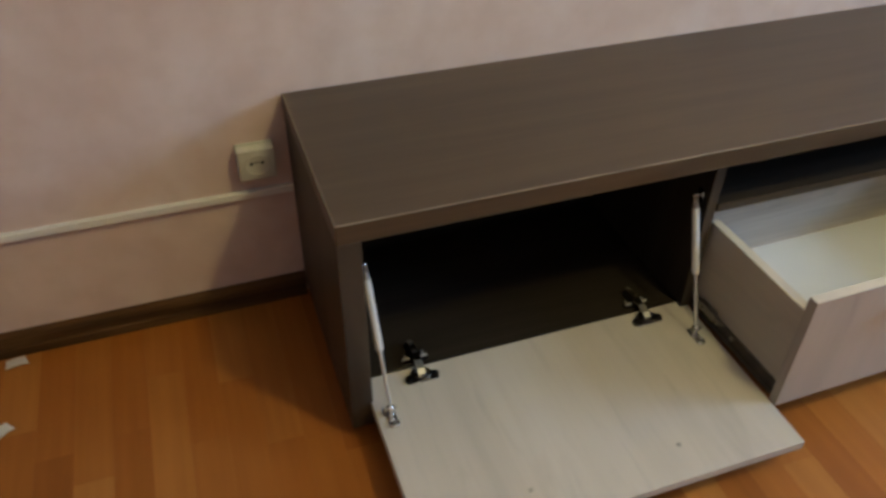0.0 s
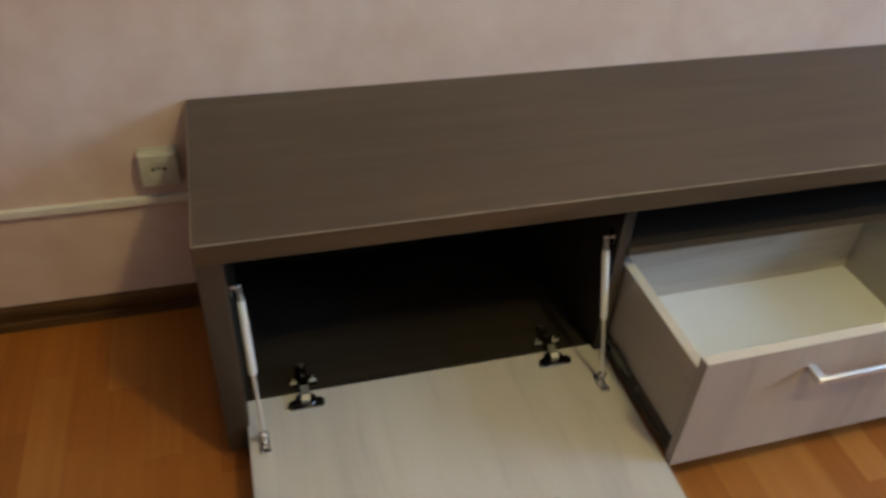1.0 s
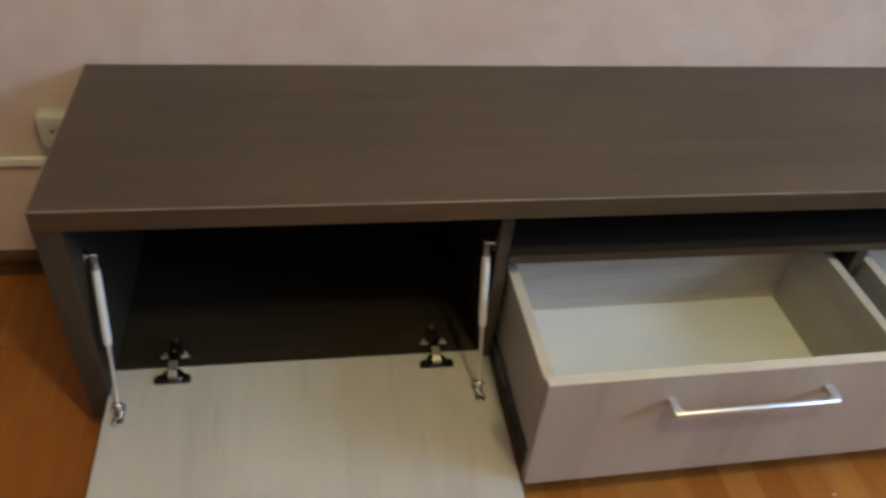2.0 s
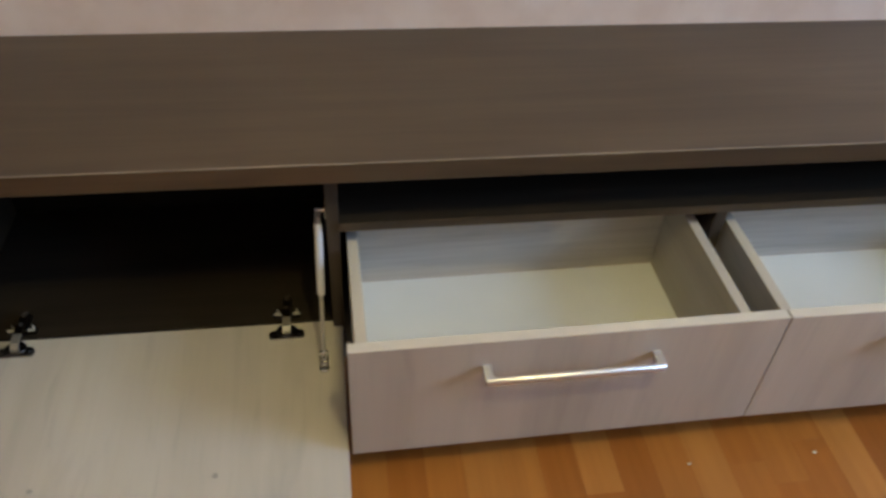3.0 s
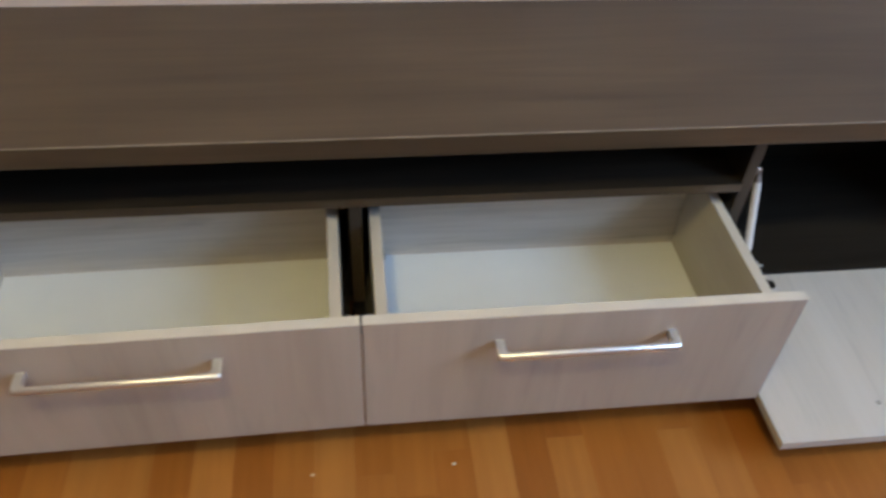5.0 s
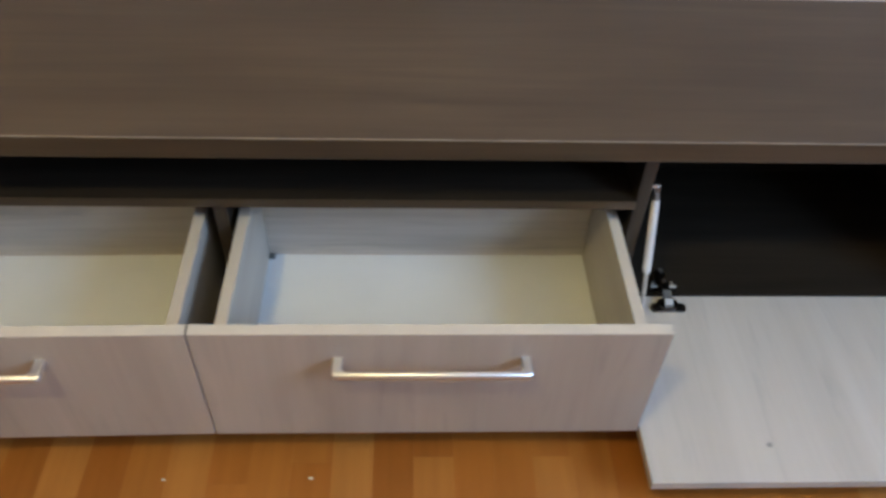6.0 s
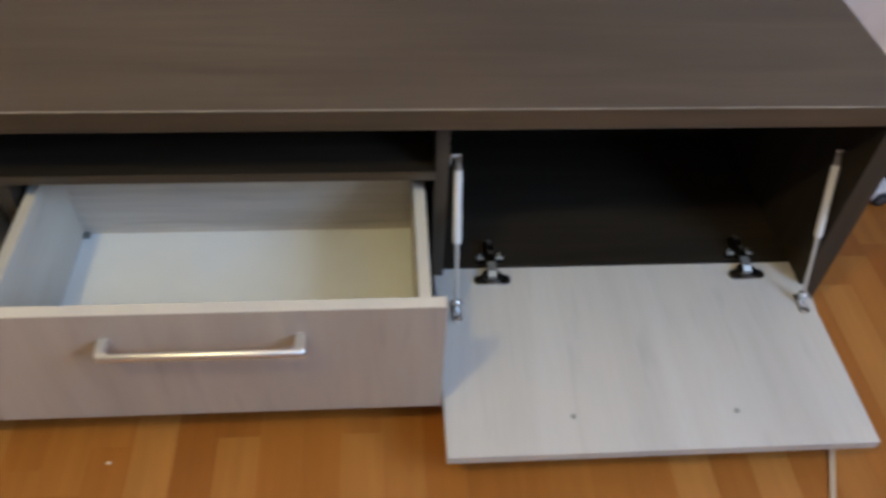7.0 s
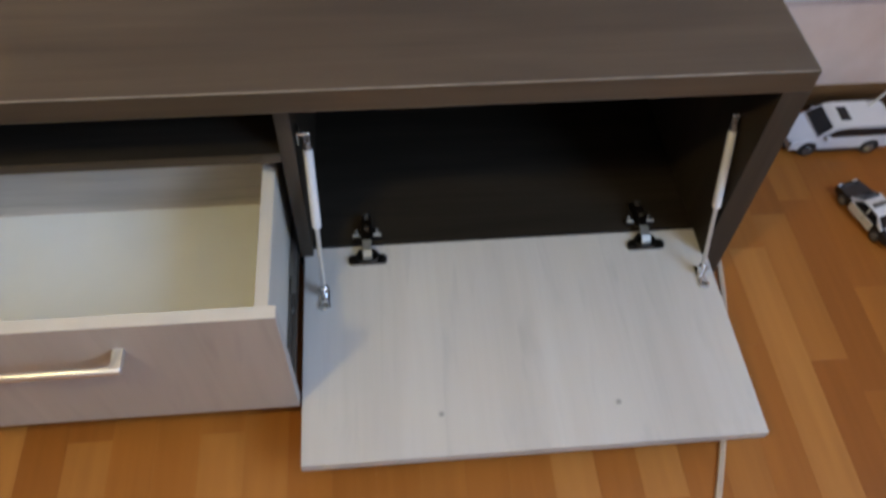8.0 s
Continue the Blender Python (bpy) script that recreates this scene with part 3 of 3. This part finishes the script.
def ring_section(x, half, z0, z1, tuck=0.8):
    c = 0.18 * (z1 - z0)
    return [(x, -half * tuck, z0), (x, half * tuck, z0), (x, half, z0 + c), (x, half, z1 - c), (x, half * 0.93, z1), (x, -half * 0.93, z1), (x, -half, z1 - c), (x, -half, z0 + c)]


def wheel(parent, x, y, r, w):
    s = 1 if y > 0 else -1
    bm = bmesh.new()
    rod(bm, (x, y - w / 2, r), (x, y + w / 2, r), r, r, 22)
    tyre = part("wheel", bm, TYRE, parent, "", True)
    bm = bmesh.new()
    rod(bm, (x, y + s * w / 2, r), (x, y + s * (w / 2 + 0.0006), r), r * 0.68, r * 0.64, 20)
    for k in range(5):
        a = 2 * math.pi * k / 5
        rod(bm, (x, y + s * (w / 2 + 0.001), r), (x + 0.6 * r * math.cos(a), y + s * (w / 2 + 0.001), r + 0.6 * r * math.sin(a)), r * 0.09, r * 0.09, 6)
    part("rim", bm, RIM, tyre)


def pane(parent, name, pts, mat, label, n):
    """A thin inset panel of a toy car, standing a hair proud along n."""
    bm = bmesh.new()
    n = Vector(n)
    a = [bm.verts.new(Vector(p) + n * 0.0010) for p in pts]
    b = [bm.verts.new(Vector(p) - n * 0.0008) for p in pts]
    k = len(pts)
    bm.faces.new(a)
    bm.faces.new(b)
    for i in range(k):
        bm.faces.new((a[i], a[(i + 1) % k], b[(i + 1) % k], b[i]))
    bmesh.ops.recalc_face_normals(bm, faces=bm.faces[:])
    part(name, bm, mat, parent, label)


def toy_suv():
    t = thing("toy_car", (2.697, -0.089, 0.0), "white toy off-road car with black windows beside the skirting", "toy car", "toy cars on the floor")
    t.scale = (0.84, 0.90, 0.84)
    h = 0.038
    S = [(-0.110, 0.80, 0.014, 0.033), (-0.106, 0.94, 0.011, 0.037), (-0.085, 1.0, 0.010, 0.041), (-0.055, 1.0, 0.010, 0.045), (0.10, 1.0, 0.010, 0.046), (0.112, 0.97, 0.011, 0.044), (0.116, 0.9, 0.014, 0.04)]
    bm = bmesh.new()
    loft(bm, [ring_section(x, h * k, a, b) for x, k, a, b in S])
    part("body", bm, CARWHITE, t, "glossy white body", True)
    bm = bmesh.new()
    C = [(-0.058, 0.95, 0.044, 0.0445), (-0.026, 0.88, 0.044, 0.071), (-0.012, 0.86, 0.044, 0.075), (0.085, 0.86, 0.044, 0.075), (0.104, 0.88, 0.044, 0.068), (0.113, 0.92, 0.044, 0.046)]
    loft(bm, [[(x, -h * 0.96, a), (x, h * 0.96, a), (x, h * k, b), (x, -h * k, b)] for x, k, a, b in C])
    part("cabin", bm, CARWHITE, t, "white roof and pillars", True)

    pane(t, "windscreen", [(-0.054, -0.033, 0.0478), (-0.054, 0.033, 0.0478), (-0.029, 0.030, 0.0685), (-0.029, -0.030, 0.0685)], TOYGLASS, "black windscreen", (-0.64, 0, 0.77))
    pane(t, "sunroof", [(-0.009, -0.018, 0.075), (-0.009, 0.018, 0.075), (0.012, 0.018, 0.075), (0.012, -0.018, 0.075)], TOYGLASS, "black sunroof", (0, 0, 1))
    for s in (-1, 1):
        y0, y1 = s * h * 0.955, s * h * 0.880
        pane(t, "side_window", [(-0.046, y0, 0.0475), (0.100, y0, 0.0495), (0.096, y1, 0.068), (0.0, y1, 0.068), (-0.022, y1, 0.064)], TOYGLASS, "black side window", (0, s, 0.1))
        for x in (-0.068, 0.066):
            bm = bmesh.new()
            rod(bm, (x, s * 0.0300, 0.0175), (x, s * 0.0385, 0.0175), 0.0195, 0.0195, 24)
            part("wheel_arch", bm, BLACK, t, "black wheel arch")
        bm = bmesh.new()
        box(bm, (-0.109, s * 0.026 - 0.009, 0.027), (-0.102, s * 0.026 + 0.009, 0.035), 0.002)
        part("headlight", bm, RIM, t, "silver headlight")
        bm = bmesh.new()
        box(bm, (-0.040, s * 0.041 - 0.004, 0.047), (-0.032, s * 0.041 + 0.004, 0.053), 0.0015)
        part("mirror", bm, CARWHITE, t)
        bm = bmesh.new()
        box(bm, (-0.045, s * 0.0375 - 0.002, 0.010), (0.052, s * 0.0375 + 0.002, 0.017), 0.001)
        part("sill_trim", bm, BLACK, t, "black sill trim")
        for x in (-0.068, 0.066):
            wheel(t, x, s * 0.0345, 0.0155, 0.012)
    bm = bmesh.new()
    box(bm, (-0.112, -0.028, 0.010), (-0.106, 0.028, 0.020), 0.002)
    part("bumper", bm, BLACK, t, "dark front bumper")
    bm = bmesh.new()
    rod(bm, (0.066, 0.018, 0.074), (0.090, 0.018, 0.125), 0.0028, 0.0022, 10)
    part("aerial", bm, WHITEPL, t, "stubby white aerial")


def toy_police():
    t = thing("toy_car", (2.695, -0.267, 0.0), "small black and white toy saloon car on the floor", "toy car", "toy cars on the floor")
    t.rotation_euler = (0, 0, radians(-74))
    h = 0.024
    S = [(-0.066, 0.70, 0.008, 0.017), (-0.063, 0.90, 0.006, 0.020), (-0.050, 0.98, 0.006, 0.023), (-0.026, 1.0, 0.006, 0.026), (0.03, 1.0, 0.006, 0.027), (0.060, 0.96, 0.007, 0.026), (0.066, 0.85, 0.009, 0.022)]
    bm = bmesh.new()
    loft(bm, [ring_section(x, h * k, a, b) for x, k, a, b in S])
    part("body", bm, CARBLACK, t, "glossy black body", True)
    bm = bmesh.new()
    C = [(-0.030, 0.92, 0.0250, 0.0262), (-0.010, 0.76, 0.0250, 0.0385), (-0.002, 0.74, 0.0250, 0.0400), (0.016, 0.74, 0.0250, 0.0400), (0.024, 0.76, 0.0250, 0.0385), (0.044, 0.9, 0.0250, 0.0268)]
    loft(bm, [[(x, -h * 0.95, a), (x, h * 0.95, a), (x, h * k, b), (x, -h * k, b)] for x, k, a, b in C])
    part("cabin", bm, CARWHITE, t, "white roof and pillars", True)
    pane(t, "windscreen", [(-0.0285, -0.0195, 0.0273), (-0.0285, 0.0195, 0.0273), (-0.0115, 0.0165, 0.0377), (-0.0115, -0.0165, 0.0377)], TOYGLASS, "black windscreen", (-0.53, 0, 0.85))
    pane(t, "rear_window", [(0.0255, -0.0165, 0.0377), (0.0255, 0.0165, 0.0377), (0.0425, 0.0195, 0.0277), (0.0425, -0.0195, 0.0277)], TOYGLASS, "black rear window", (0.51, 0, 0.86))
    for s in (-1, 1):
        y0, y1 = s * h * 0.945, s * h * 0.775
        pane(t, "side_window", [(-0.022, y0, 0.0272), (0.006, y0, 0.0272), (0.006, y1, 0.0380), (-0.0085, y1, 0.0375)], TOYGLASS, "black side window", (0, s, 0.35))
        pane(t, "side_window", [(0.009, y0, 0.0272), (0.034, y0, 0.0272), (0.023, y1, 0.0375), (0.009, y1, 0.0380)], TOYGLASS, "black side window", (0, s, 0.35))
        bm = bmesh.new()
        box(bm, (-0.024, s * h * 1.005 - 0.0008, 0.008), (0.006, s * h * 1.005 + 0.0008, 0.0245), 0.0006)
        part("door_panel", bm, CARWHITE, t, "white door panel")
        bm = bmesh.new()
        box(bm, (0.0068, s * h * 1.005 - 0.0008, 0.008), (0.028, s * h * 1.005 + 0.0008, 0.0245), 0.0006)
        part("door_panel", bm, CARWHITE, t, "white door panel")
        bm = bmesh.new()
        box(bm, (-0.021, s * 0.0265 - 0.002, 0.0265), (-0.017, s * 0.0265 + 0.002, 0.0300), 0.0010)
        part("mirror", bm, CARWHITE, t, "white wing mirror")
        bm = bmesh.new()
        box(bm, (-0.0645, s * 0.0150 - 0.0045, 0.0150), (-0.0575, s * 0.0150 + 0.0045, 0.0205), 0.0015)
        part("headlight", bm, CARWHITE, t, "pale headlight")
        for x in (-0.040, 0.040):
            wheel(t, x, s * 0.0215, 0.0095, 0.007)
    bm = bmesh.new()
    box(bm, (0.002, -0.014, 0.0400), (0.009, 0.014, 0.0440), 0.0015)
    part("light_bar", bm, RIM, t, "silver roof light bar")


toy_suv()
toy_police()

# ---------------------------------------------------------------- ceiling lamp
lamp = thing("ceiling_lamp", (0.92, -1.42, ZC), "round glass ceiling lamp, switched on", "ceiling lamp")
bm = bmesh.new()
rod(bm, (0, 0, -0.03), (0, 0, 0), 0.07, 0.07, 24)
part("base", bm, WHITEPL, lamp, "", True)
bm = bmesh.new()
ball(bm, (0, 0, -0.035), 0.08, 0, (1, 1, 0.5))
part("shade", bm, GLOW, lamp, "glowing frosted glass shade", True)

# ---------------------------------------------------------------- floor strips
STRIP_W, SEAM = 0.0573, 0.00008
LENGTHS = (0.27, 0.35, 0.42, 0.50)


def strip_verts(w, l):
    c = 0.00015
    hw, hl = w / 2 - SEAM / 2, l / 2 - SEAM / 2
    v = [(sx * hw, sy * hl, -0.009) for sx, sy in ((-1, -1), (1, -1), (1, 1), (-1, 1))]
    v += [(sx * hw, sy * hl, -c * 0.6) for sx, sy in ((-1, -1), (1, -1), (1, 1), (-1, 1))]
    v += [(sx * (hw - c), sy * (hl - c), 0.0) for sx, sy in ((-1, -1), (1, -1), (1, 1), (-1, 1))]
    f = [(8, 9, 10, 11)]
    for k in (0, 4):
        for i in range(4):
            j = (i + 1) % 4
            f.append((k + i, k + j, k + 4 + j, k + 4 + i))
    return v, f


strip_mesh = {}
for l in LENGTHS:
    me = bpy.data.meshes.new("laminate_strip")
    v, f = strip_verts(STRIP_W, l)
    me.from_pydata(v, [], f)
    me.materials.append(FLOOR_NEAR)
    strip_mesh[l] = me
rest_v, rest_f = [], []
rng = random.Random(7)
# first board of some columns beside the stand, so that the joints fall where they lie
FIRST = {-1: (0.021, 0.27), 0: (0.131, 0.27), 1: (0.046, 0.35), 2: (0.080, 0.27), 3: (0.008, 0.35)}
col = -52
x = -0.304 + (col + 0.5) * STRIP_W
near_count = 0
while x < X1:
    y, first = FIRST.get(col, (YW + rng.uniform(0.0, 0.3), None))
    while y > Y0:
        l = first or rng.choice(LENGTHS)
        first = None
        yc = y - l / 2
        seen_here = -0.66 < x < 2.9 and y > -0.98 and not (0.1 < x < 2.3 and y - l > -0.30)
        if seen_here and y <= YW and near_count < 296:
            ob = new("laminate_strip", strip_mesh[l])
            ob.location = (x, yc, 0)
            ob.parent = FLOOR
            near_count += 1
        else:
            top = min(y, YW)
            low = max(y - l, Y0)
            if top - low > 0.01:
                v, f = strip_verts(STRIP_W, top - low)
                k = len(rest_v)
                rest_v += [(a + x, b + (top + low) / 2, c) for a, b, c in v]
                rest_f += [tuple(i + k for i in q) for q in f]
        y -= l
    x += STRIP_W
    col += 1
me = bpy.data.meshes.new("laminate_strips")
me.from_pydata(rest_v, [], rest_f)
me.materials.append(FLOOR_REST)
rest = new("laminate_strips", me)
rest.parent = FLOOR
tagged(rest, "", "", "", "stuff")
